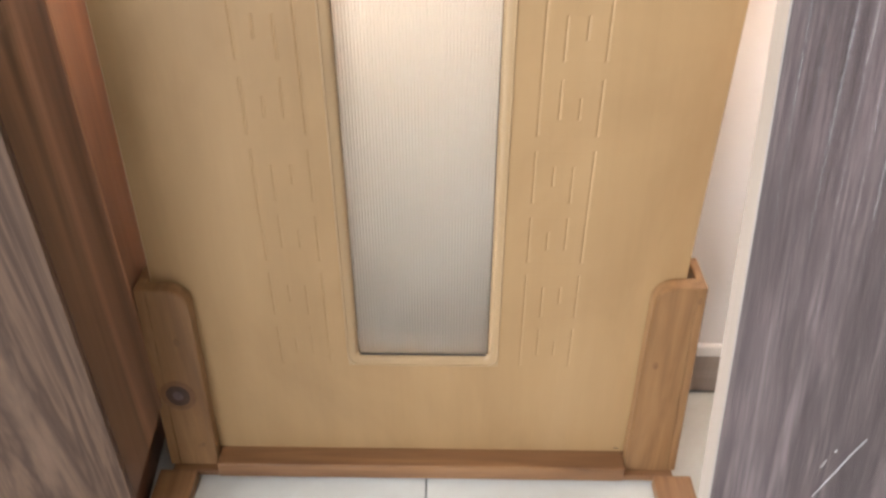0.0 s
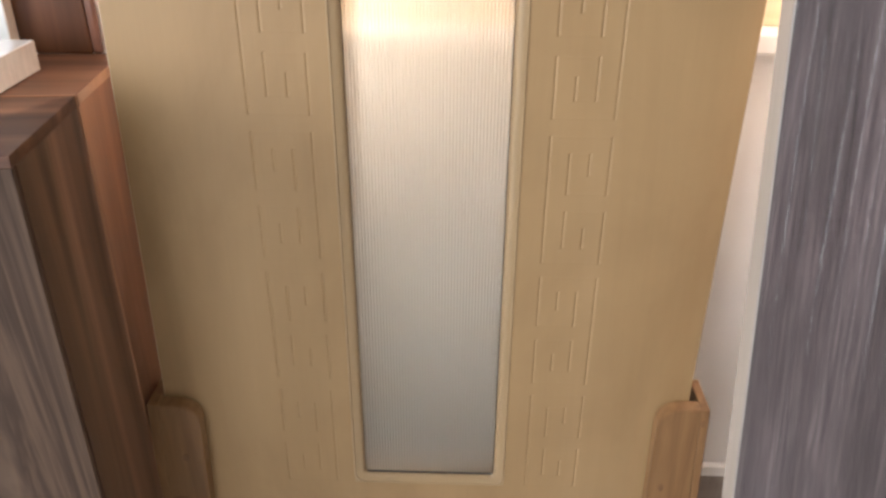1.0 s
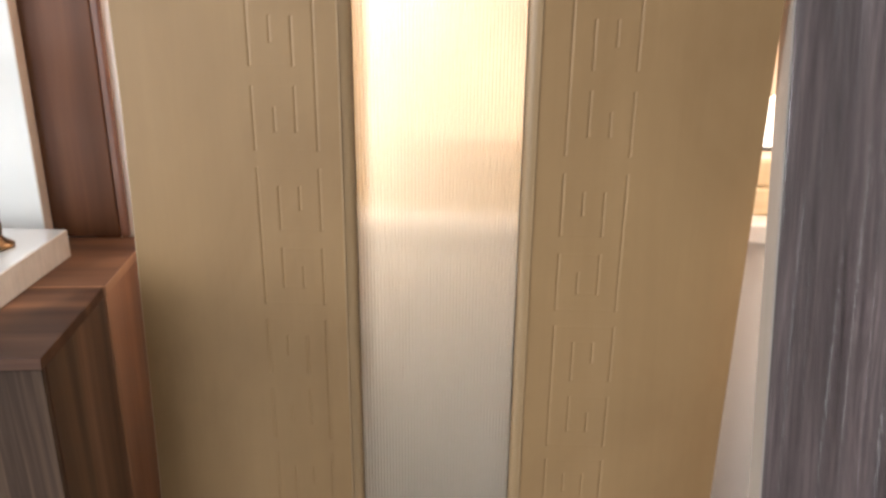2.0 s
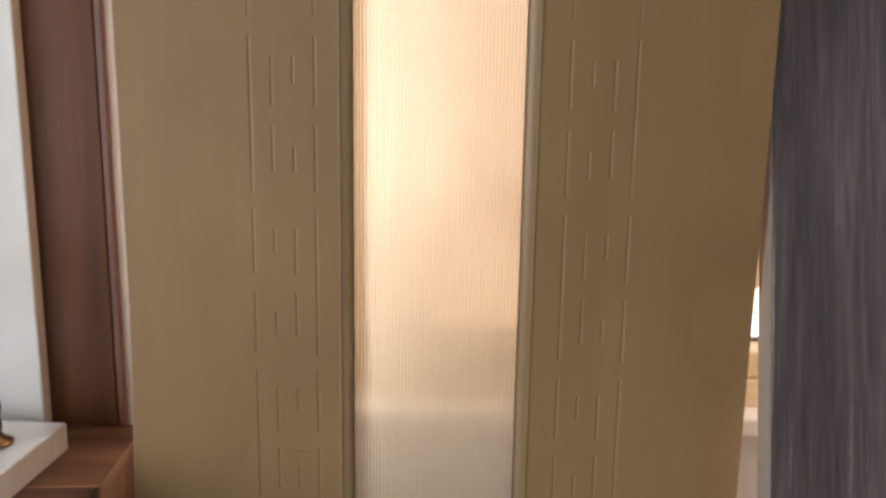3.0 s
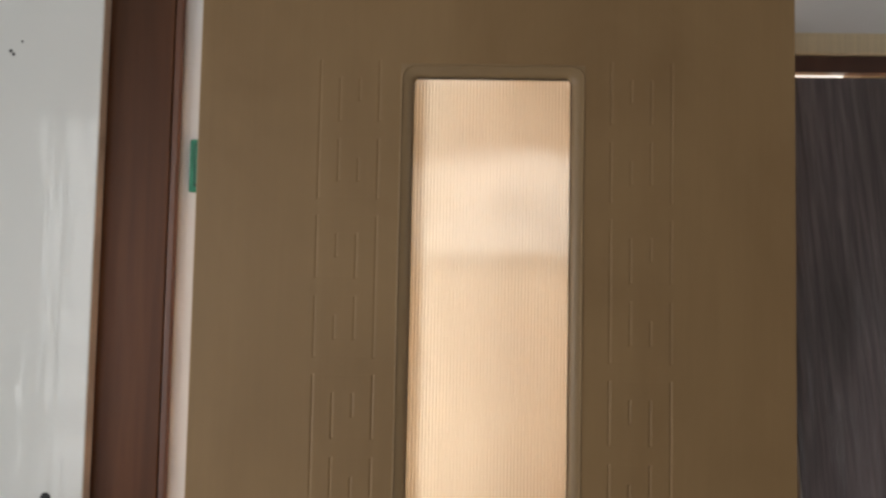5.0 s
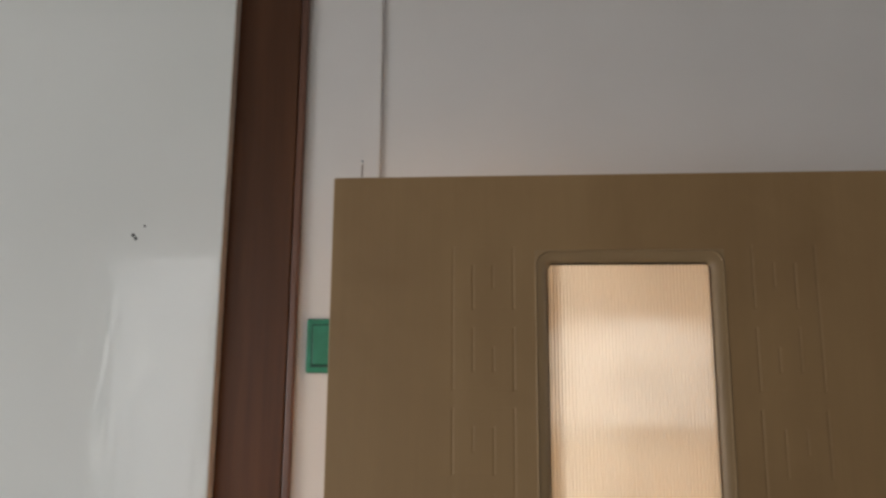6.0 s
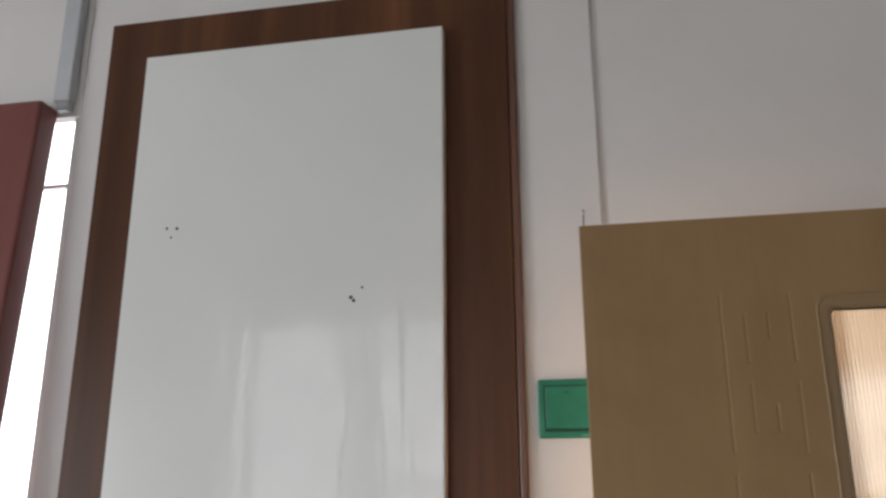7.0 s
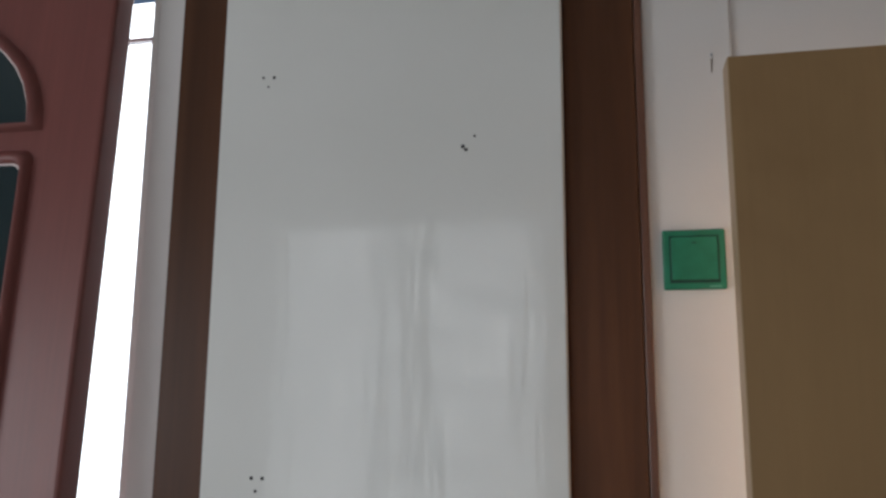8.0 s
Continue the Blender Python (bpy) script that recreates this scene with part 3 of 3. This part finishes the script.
boxpart("plate", (-0.4725, -0.3885, WALL_Y - 0.010, WALL_Y - 0.0005, 1.759, 1.843), GREEN, sw, "", 0.003)
# dark green sheet paints the shade in the gap round the rocker
boxpart("gap_shade", (-0.4635, -0.3975, WALL_Y - 0.0108, WALL_Y - 0.0101, 1.768, 1.834), GREEN_DARK, sw)
bm = bmesh.new()
box(bm, -0.4615, -0.3995, WALL_Y - 0.014, WALL_Y - 0.0106, 1.772, 1.832, bevel=0.0012)
for q in bm.verts:
    if q.co.y < WALL_Y - 0.012:
        q.co.y += (1.805 - q.co.z) * 0.05
part("rocker", bm, GREEN, sw)
boxpart("maker_mark", (-0.4120, -0.3960, WALL_Y - 0.0104, WALL_Y - 0.0101, 1.7612, 1.7640), GREEN_PALE, sw, "worn pale printed bar")
boxpart("rocker_mark", (-0.4335, -0.4275, WALL_Y - 0.0160, WALL_Y - 0.0152, 1.8225, 1.8240), GREEN_DARK, sw, "small dark printed bar")
nail = thing("wall_nail", "small dark nail in the white wall", "nail")
bm = bmesh.new()
bmesh.ops.create_cone(bm, cap_ends=True, segments=10, radius1=0.0018, radius2=0.0015, depth=0.006, matrix=pose(-0.393, WALL_Y - 0.0045, 2.100, 90, 0, 0))
part("head", bm, PVC, nail)

boxpart("rust_streak", (-0.3942, -0.3922, WALL_Y - 0.0012, WALL_Y - 0.0004, 2.074, 2.0945), TAUPE, nail, "brownish streak below the nail")

# ---- tan door with fluted glass ----
DX, DXL, DZ0, DZ2 = 0.40, 0.3975, 0.041, 2.02
GX0, GX1, GZ0, GZ2 = -0.107, 0.105, 0.264, 1.899
MID = 0.0025


def key_segments():
    """The grooved key pattern, as upright and level strokes, mirrored on both sides of the glass."""
    strokes = []
    half, ln = 0.2118, 0.1865
    for side in (-1, 1):
        inner, outer = MID + side * 0.1555, MID + side * 0.2355
        for k in range(8):
            z0 = 0.2505 + half * k
            a, b = (inner, outer) if k % 2 == 0 else (outer, inner)
            d = (b - a) / 3
            x1, x2 = a + d, a + 2 * d
            strokes.append(("v", a, z0, z0 + ln))
            g0, g1 = z0 + 0.0785, z0 + 0.1055
            for e, g in ((z0, g0), (z0 + ln, g1)):
                s = 1 if g > e else -1
                strokes.append(("v", b, min(e, g), max(e, g)))
                strokes.append(("h", e, min(a, b), max(a, b)))
                strokes.append(("h", g, min(x1, b), max(x1, b)))
                f = e + s * 0.024
                strokes.append(("v", x1, min(f, g), max(f, g)))
                strokes.append(("h", f, min(x1, x2), max(x1, x2)))
                strokes.append(("v", x2, min(f, f + s * 0.029), max(f, f + s * 0.029)))
    return strokes


def grooved_face():
    strokes = key_segments()
    hw = 0.0025
    xs, zs = {-DXL, DX, GX0 - 0.0175, GX1 + 0.0175}, {DZ0, DZ2, GZ0 - 0.0175, GZ2 + 0.0175}
    for s in strokes:
        c, a, b = s[1:]
        u, w = (xs, zs) if s[0] == "v" else (zs, xs)
        u.update((c - hw, c, c + hw))
        w.update((a - hw, a, b, b + hw))
    xs = sorted({round(x, 5) for x in xs})
    zs = sorted({round(z, 5) for z in zs})
    depth = {}
    for kind, c, a, b in strokes:
        # depth drops with height to imitate how light shows the strokes
        deep = (0.0009 if b < 1.5 else 0.0006) if kind == "v" else (0.00014 if c < 1.0 else 0.00004)
        for i, x in enumerate(xs):
            for j, z in enumerate(zs):
                p, q = (x, z) if kind == "v" else (z, x)
                if abs(p - c) < 1e-4 and a - 1e-4 <= q <= b + 1e-4:
                    depth[i, j] = max(depth.get((i, j), 0), deep)
    verts = [(x if i else left_edge(z), depth.get((i, j), 0.0), z) for i, x in enumerate(xs) for j, z in enumerate(zs)]
    nz = len(zs)
    faces = []
    for i in range(len(xs) - 1):
        for j in range(nz - 1):
            mx_, mz_ = (xs[i] + xs[i + 1]) / 2, (zs[j] + zs[j + 1]) / 2
            if GX0 - 0.0175 < mx_ < GX1 + 0.0175 and GZ0 - 0.0175 < mz_ < GZ2 + 0.0175:
                continue
            faces.append((i * nz + j, (i + 1) * nz + j, (i + 1) * nz + j + 1, i * nz + j + 1))
    me = bpy.data.meshes.new("front_skin")
    me.from_pydata(verts, [], faces)
    me.materials.append(TAN)
    return me


def left_edge(z):
    """The door's left edge, which flares a little towards the floor."""
    return -DXL - 0.026 * max(0.0, 1.15 - z)


door = thing("glazed_door", "tan laminate interior door with fluted glass strip in a pine stand", "door")
ob = new("front_skin", grooved_face())
ob.parent = door
bm = bmesh.new()
box(bm, -DXL, GX0 - 0.007, 0.0035, 0.040, 1.15, DZ2)
for q in box(bm, -DXL, GX0 - 0.007, 0.0035, 0.040, DZ0, 1.15):
    if q.co.x < -0.3:
        q.co.x = left_edge(q.co.z)
box(bm, GX1 + 0.007, DX, 0.0035, 0.040, DZ0, DZ2)
box(bm, GX0 - 0.007, GX1 + 0.007, 0.0035, 0.040, DZ0, GZ0 - 0.007)
box(bm, GX0 - 0.007, GX1 + 0.007, 0.0035, 0.040, GZ2 + 0.007, DZ2)
part("core", bm, TAN, door)
# back skin out of view, added to throw window light onto the wall
bm = bmesh.new()
box(bm, -DXL, GX0 - 0.007, 0.0401, 0.0416, 0.06, DZ2 - 0.002)
box(bm, GX1 + 0.007, DX, 0.0401, 0.0416, 0.06, DZ2 - 0.002)
box(bm, GX0 - 0.007, GX1 + 0.007, 0.0401, 0.0416, 0.06, GZ0 - 0.007)
box(bm, GX0 - 0.007, GX1 + 0.007, 0.0401, 0.0416, GZ2 + 0.007, DZ2 - 0.002)
part("back_skin", bm, TAN_BACK, door, "unseen back skin, paler than the door to bounce light")
bm = bmesh.new()
box(bm, DX - 0.0006, DX, 0.0001, 0.0034, DZ0, DZ2)
box(bm, -DXL, -DXL + 0.0006, 0.0001, 0.0034, 1.15, DZ2)
for q in box(bm, -DXL, -DXL + 0.0006, 0.0001, 0.0034, DZ0, 1.15):
    q.co.x += left_edge(q.co.z) + DXL
box(bm, -DXL, DX, 0.0001, 0.0034, DZ2 - 0.0006, DZ2)
part("lipping", bm, TAN, door)
bm = bmesh.new()
box(bm, -DXL - 0.0012, -DXL - 0.0001, 0.0004, 0.0398, 1.15, DZ2 - 0.001)
for q in box(bm, -DXL - 0.0012, -DXL - 0.0001, 0.0004, 0.0398, DZ0, 1.1498):
    q.co.x += left_edge(q.co.z) + DXL
part("edge_band", bm, LIT_EDGE, door, "edge band coloured paler for the light on it")
# moulded rim round the glass, swept from a profile of offset and depth
bm = bmesh.new()
prof = [(0.0175, -0.0002), (0.0166, -0.0013), (0.0152, -0.0013), (0.0143, 0.0003), (0.0130, 0.0004), (0.0095, 0.0008), (0.0062, 0.0016), (0.0034, 0.0030), (0.0014, 0.0050), (0.0, 0.0075)]
rings = [[bm.verts.new((x, 0.0004, z)) for x, z in rounded_rect(GX0 - 0.0183, GX1 + 0.0183, GZ0 - 0.0183, GZ2 + 0.0183, 0.0004, 6)]]
for o, y in prof:
    r = 0.010 + o * 0.5
    rings.append([bm.verts.new((x, y, z)) for x, z in rounded_rect(GX0 - o, GX1 + o, GZ0 - o, GZ2 + o, r, 6)])
for p, q in zip(rings, rings[1:]):
    for i in range(len(p)):
        j = (i + 1) % len(p)
        bm.faces.new((p[i], p[j], q[j], q[i]))
part("glass_moulding", bm, RIM_TAN, door, "moulded rim round the glass")
bm = bmesh.new()
box(bm, GX0 + 0.0002, GX1 - 0.0002, 0.0060, 0.0074, GZ0 + 0.0002, GZ0 + 0.0030)
box(bm, GX0 + 0.0001, GX0 + 0.0006, 0.0060, 0.0074, GZ0 + 0.0023, GZ2 - 0.0023)
box(bm, GX1 - 0.0012, GX1 - 0.0001, 0.0060, 0.0074, GZ0 + 0.0023, GZ2 - 0.0023)
box(bm, GX0 + 0.0002, GX1 - 0.0002, 0.0060, 0.0074, GZ2 - 0.0022, GZ2 - 0.0002)
part("gasket", bm, BLACK, door, "thin dark glazing gasket")
# pane with upright flutes
bm = bmesh.new()
ribs, per = 50, 8
xs = [GX0 - 0.005 + (GX1 - GX0 + 0.01) * i / (ribs * per) for i in range(ribs * per + 1)]
fr = [[bm.verts.new((x, 0.0090 - 0.0010 * abs(math.sin(math.pi * i / per)), z)) for i, x in enumerate(xs)] for z in (GZ0 - 0.005, GZ2 + 0.005)]
bk = [[bm.verts.new((x, 0.0130, z)) for x in xs] for z in (GZ0 - 0.005, GZ2 + 0.005)]
for i in range(len(xs) - 1):
    bm.faces.new((fr[0][i], fr[0][i + 1], fr[1][i + 1], fr[1][i]))
    bm.faces.new((bk[0][i + 1], bk[0][i], bk[1][i], bk[1][i + 1]))
    bm.faces.new((fr[0][i + 1], fr[0][i], bk[0][i], bk[0][i + 1]))
    bm.faces.new((fr[1][i], fr[1][i + 1], bk[1][i + 1], bk[1][i]))
bm.faces.new((fr[0][0], fr[1][0], bk[1][0], bk[0][0]))
bm.faces.new((fr[0][-1], bk[0][-1], bk[1][-1], fr[1][-1]))
pane = part("fluted_pane", bm, FLUTED, door, "translucent glass with upright flutes")
pane.visible_shadow = True

bm = bmesh.new()
box(bm, 0.338, 0.346, -0.0006, 0.0006, 0.0485, 0.0500)
part("print_mark", bm, BLACK, door, "tiny dark printed mark")

# ---- pine stand ----
stand = thing("door_stand", "knotty varnished pine stand holding the tan door upright", "stand")
bm = bmesh.new()
box(bm, -0.3695, 0.3545, -0.040, 0.075, 0.006, 0.040, bevel=0.003)
box(bm, -0.452, 0.442, -0.038, 0.075, 0.0065, 0.0192, bevel=0.002)
part("base_rail", bm, PINE_X, stand)
FRONT = -0.026
for s in (-1, 1):
    # boards splay a little towards the floor
    outer, inner, top, rim = (-0.4375, -0.359, 0.4205, 0.018) if s < 0 else (0.427, 0.350, 0.436, 0.0135)
    joint = outer - s * rim
    out_low, in_low = (-0.020, -0.012) if s < 0 else (0.020, 0.006)
    # front board with a rounded inner top corner, beside the end of the side board
    r = 0.034
    pts = [(joint - s * 0.0002 + out_low, 0.020), (inner + in_low, 0.020)]
    for k in range(7):
        a = radians(90 * k / 6)
        pts.append((inner + s * (r - r * math.cos(a)), top - r + r * math.sin(a)))
    pts.append((joint - s * 0.0002, top))
    bm = outline_prism(pts if s > 0 else pts[::-1], FRONT, -0.003)
    bmesh.ops.bevel(bm, geom=[e for e in bm.edges if abs(e.verts[0].co.y - e.verts[1].co.y) < 1e-6 and e.verts[0].co.y < FRONT + 0.002], offset=0.0018, segments=2, affect="EDGES")
    fb = part("front_board", bm, PINE, stand)
    a, b = sorted((joint, outer))
    bm = bmesh.new()
    box(bm, a, b, FRONT + 0.0005, 0.052, 0.020, top + 0.001, bevel=0.002)
    for q in bm.verts:
        if q.co.z < 0.2:
            q.co.x += out_low
    part("side_board", bm, PINE, stand)
    a, b = sorted((s * 0.405, s * 0.472))
    boxpart("foot", (a, b, -0.30, -0.0385, 0.0, 0.024), PINE_Y, stand, "", 0.003)
    boxpart("foot", (a, b, 0.0755, 0.172, 0.0, 0.024), PINE_Y, stand, "", 0.003)
    for kx, kz, rr in (((-0.411, 0.196, 0.0205), (-0.391, 0.315, 0.0045), (-0.389, 0.075, 0.003), (-0.396, 0.072, 0.002)) if s < 0 else ((0.3725, 0.278, 0.0045), (0.4195, 0.411, 0.0035))):
        yk = FRONT if abs(kx) < abs(joint) or kz < 0.3 else FRONT + 0.0005
        for q, mm, nm, lab in ((1.45, KNOT_RING, "knot_ring", "paler ring round a knot"), (1.0, KNOT if rr > 0.01 else KNOT_SMALL, "knot", "dark round knot"), (0.45, KNOT_CORE, "knot_core", "greyish heart of a knot")):
            if q != 1.0 and rr < 0.01:
                continue
            bm = bmesh.new()
            bmesh.ops.create_cone(bm, cap_ends=True, segments=18, radius1=rr * q, radius2=rr * q * 0.97, depth=0.0004, matrix=pose(kx, yk - 0.0002 - 0.0002 * (1.5 - q), kz, 90, 0, 0) @ Matrix.Diagonal((1.0, 1.15 if rr > 0.01 else 1.8, 1.0, 1.0)))
            part(nm, bm, mm, fb, lab)

# ---- grey door leaning against the window ----
grey = thing("wrapped_door", "grey woodgrain door wrapped in clear film leaning on the window frame", "door",
             pose(0.409, -0.302, 0.0) @ pose(0, 0, 0, -13.0, 0, 0))
boxpart("front_skin", (0.0025, 0.80, 0.0, 0.0045, 0.004, 1.997), GREY, grey, "", 0.001)
boxpart("core", (0.0025, 0.80, 0.005, 0.040, 0.004, 1.997), BOUNCE_BACK, grey, "unseen core and back, coloured pale to bounce light", 0.001)
bm = bmesh.new()
cols = [0.001 + 0.28 * i / 260 for i in range(260)] + [0.281 + 0.517 * i / 90 for i in range(91)]
nz = 60
rows = []
for j in range(nz + 1):
    z = 0.006 + 1.984 * j / nz
    row = []
    for x in cols:
        w = noise.noise((x * 85 + 0.25 * z, z * 0.8, 3.1)) * 0.0022 + noise.noise((x * 14 + z, z * 4, 1.0)) * 0.0010
        fold = max(0.0, 1 - abs(noise.noise((x * 42 + 0.15 * z, z * 1.3, 9.0))) * 7)
        row.append(bm.verts.new((x, -0.0065 + w - 0.0022 * fold * fold, z)))
    rows.append(row)
for p, q in zip(rows, rows[1:]):
    for i in range(len(cols) - 1):
        bm.faces.new((p[i], p[i + 1], q[i + 1], q[i]))
part("wrapping_film", bm, FILM, grey, "creased clear plastic film", True)
boxpart("arris_glint", (0.0002, 0.0008, -0.0012, -0.0004, 0.004, 1.997), GLINT, grey, "thin pale strip painted as the highlight along the door edge")
for pts in ([(0.194, 0.352), (0.178, 0.327), (0.162, 0.297), (0.150, 0.277), (0.138, 0.255)], [(0.141, 0.305), (0.147, 0.318)], [(0.155, 0.330), (0.158, 0.334)]):
    bm = bmesh.new()
    n = len(pts)
    rows = []
    for k, (x, z) in enumerate(pts):
        w = 0.0001 + 0.00028 * math.sin(math.pi * (k + 0.5) / n)
        rows.append([bm.verts.new((x - w, -0.0095, z + w)), bm.verts.new((x, -0.0105, z)), bm.verts.new((x + w, -0.0095, z - w))])
    for p, q in zip(rows, rows[1:]):
        bm.faces.new((p[0], p[1], q[1], q[0]))
        bm.faces.new((p[1], p[2], q[2], q[1]))
    part("film_crease", bm, GLINT, grey, "film crease coloured pale for its glint")
boxpart("edge_band", (0.0, 0.0022, 0.001, 0.039, 0.004, 1.997), EDGE, grey, "edge strip coloured pale beige for the window light on it")

# ---- shop window behind ----
shop = structure(new("window_2"), "dark framed two-light shop window with daylight", "window")
for d in ((SX0, SX1, Y0 - 0.12, Y0 - 0.06, SZ0, SZ0 + 0.06), (SX0, SX1, Y0 - 0.12, Y0 - 0.06, SZ1 - 0.06, SZ1),
          (SX0, SX0 + 0.06, Y0 - 0.12, Y0 - 0.06, SZ0 + 0.061, SZ1 - 0.061), (SX1 - 0.06, SX1, Y0 - 0.12, Y0 - 0.06, SZ0 + 0.061, SZ1 - 0.061)):
    boxpart("window_frame", d, WALNUT, shop, "", 0.004)
xm = -1.72
boxpart("mullion", (xm - 0.085, xm + 0.085, Y0 - 0.12, Y0 - 0.06, SZ0 + 0.061, SZ1 - 0.061), WALNUT, shop, "", 0.004)

# ---- floor tiles ----
T = 0.4085
tile_mesh = None
for i in range(-8, 6):
    for j in range(-8, 1):
        if tile_mesh is None:
            bm = bmesh.new()
            box(bm, 0.0015, T - 0.0015, 0.0015, T - 0.0015, -0.0085, 0.0, bevel=0.001, seg=1)
            tile_mesh = mesh_of("tile", bm, TILE)
        x, y = 0.003 + T * i, 0.19 + T * j - T
        if x < X0 or x + T > X1 or y < Y0:
            continue
        ob = new("tile", tile_mesh)
        ob.parent = floor
        ob.location = (x, y, 0)
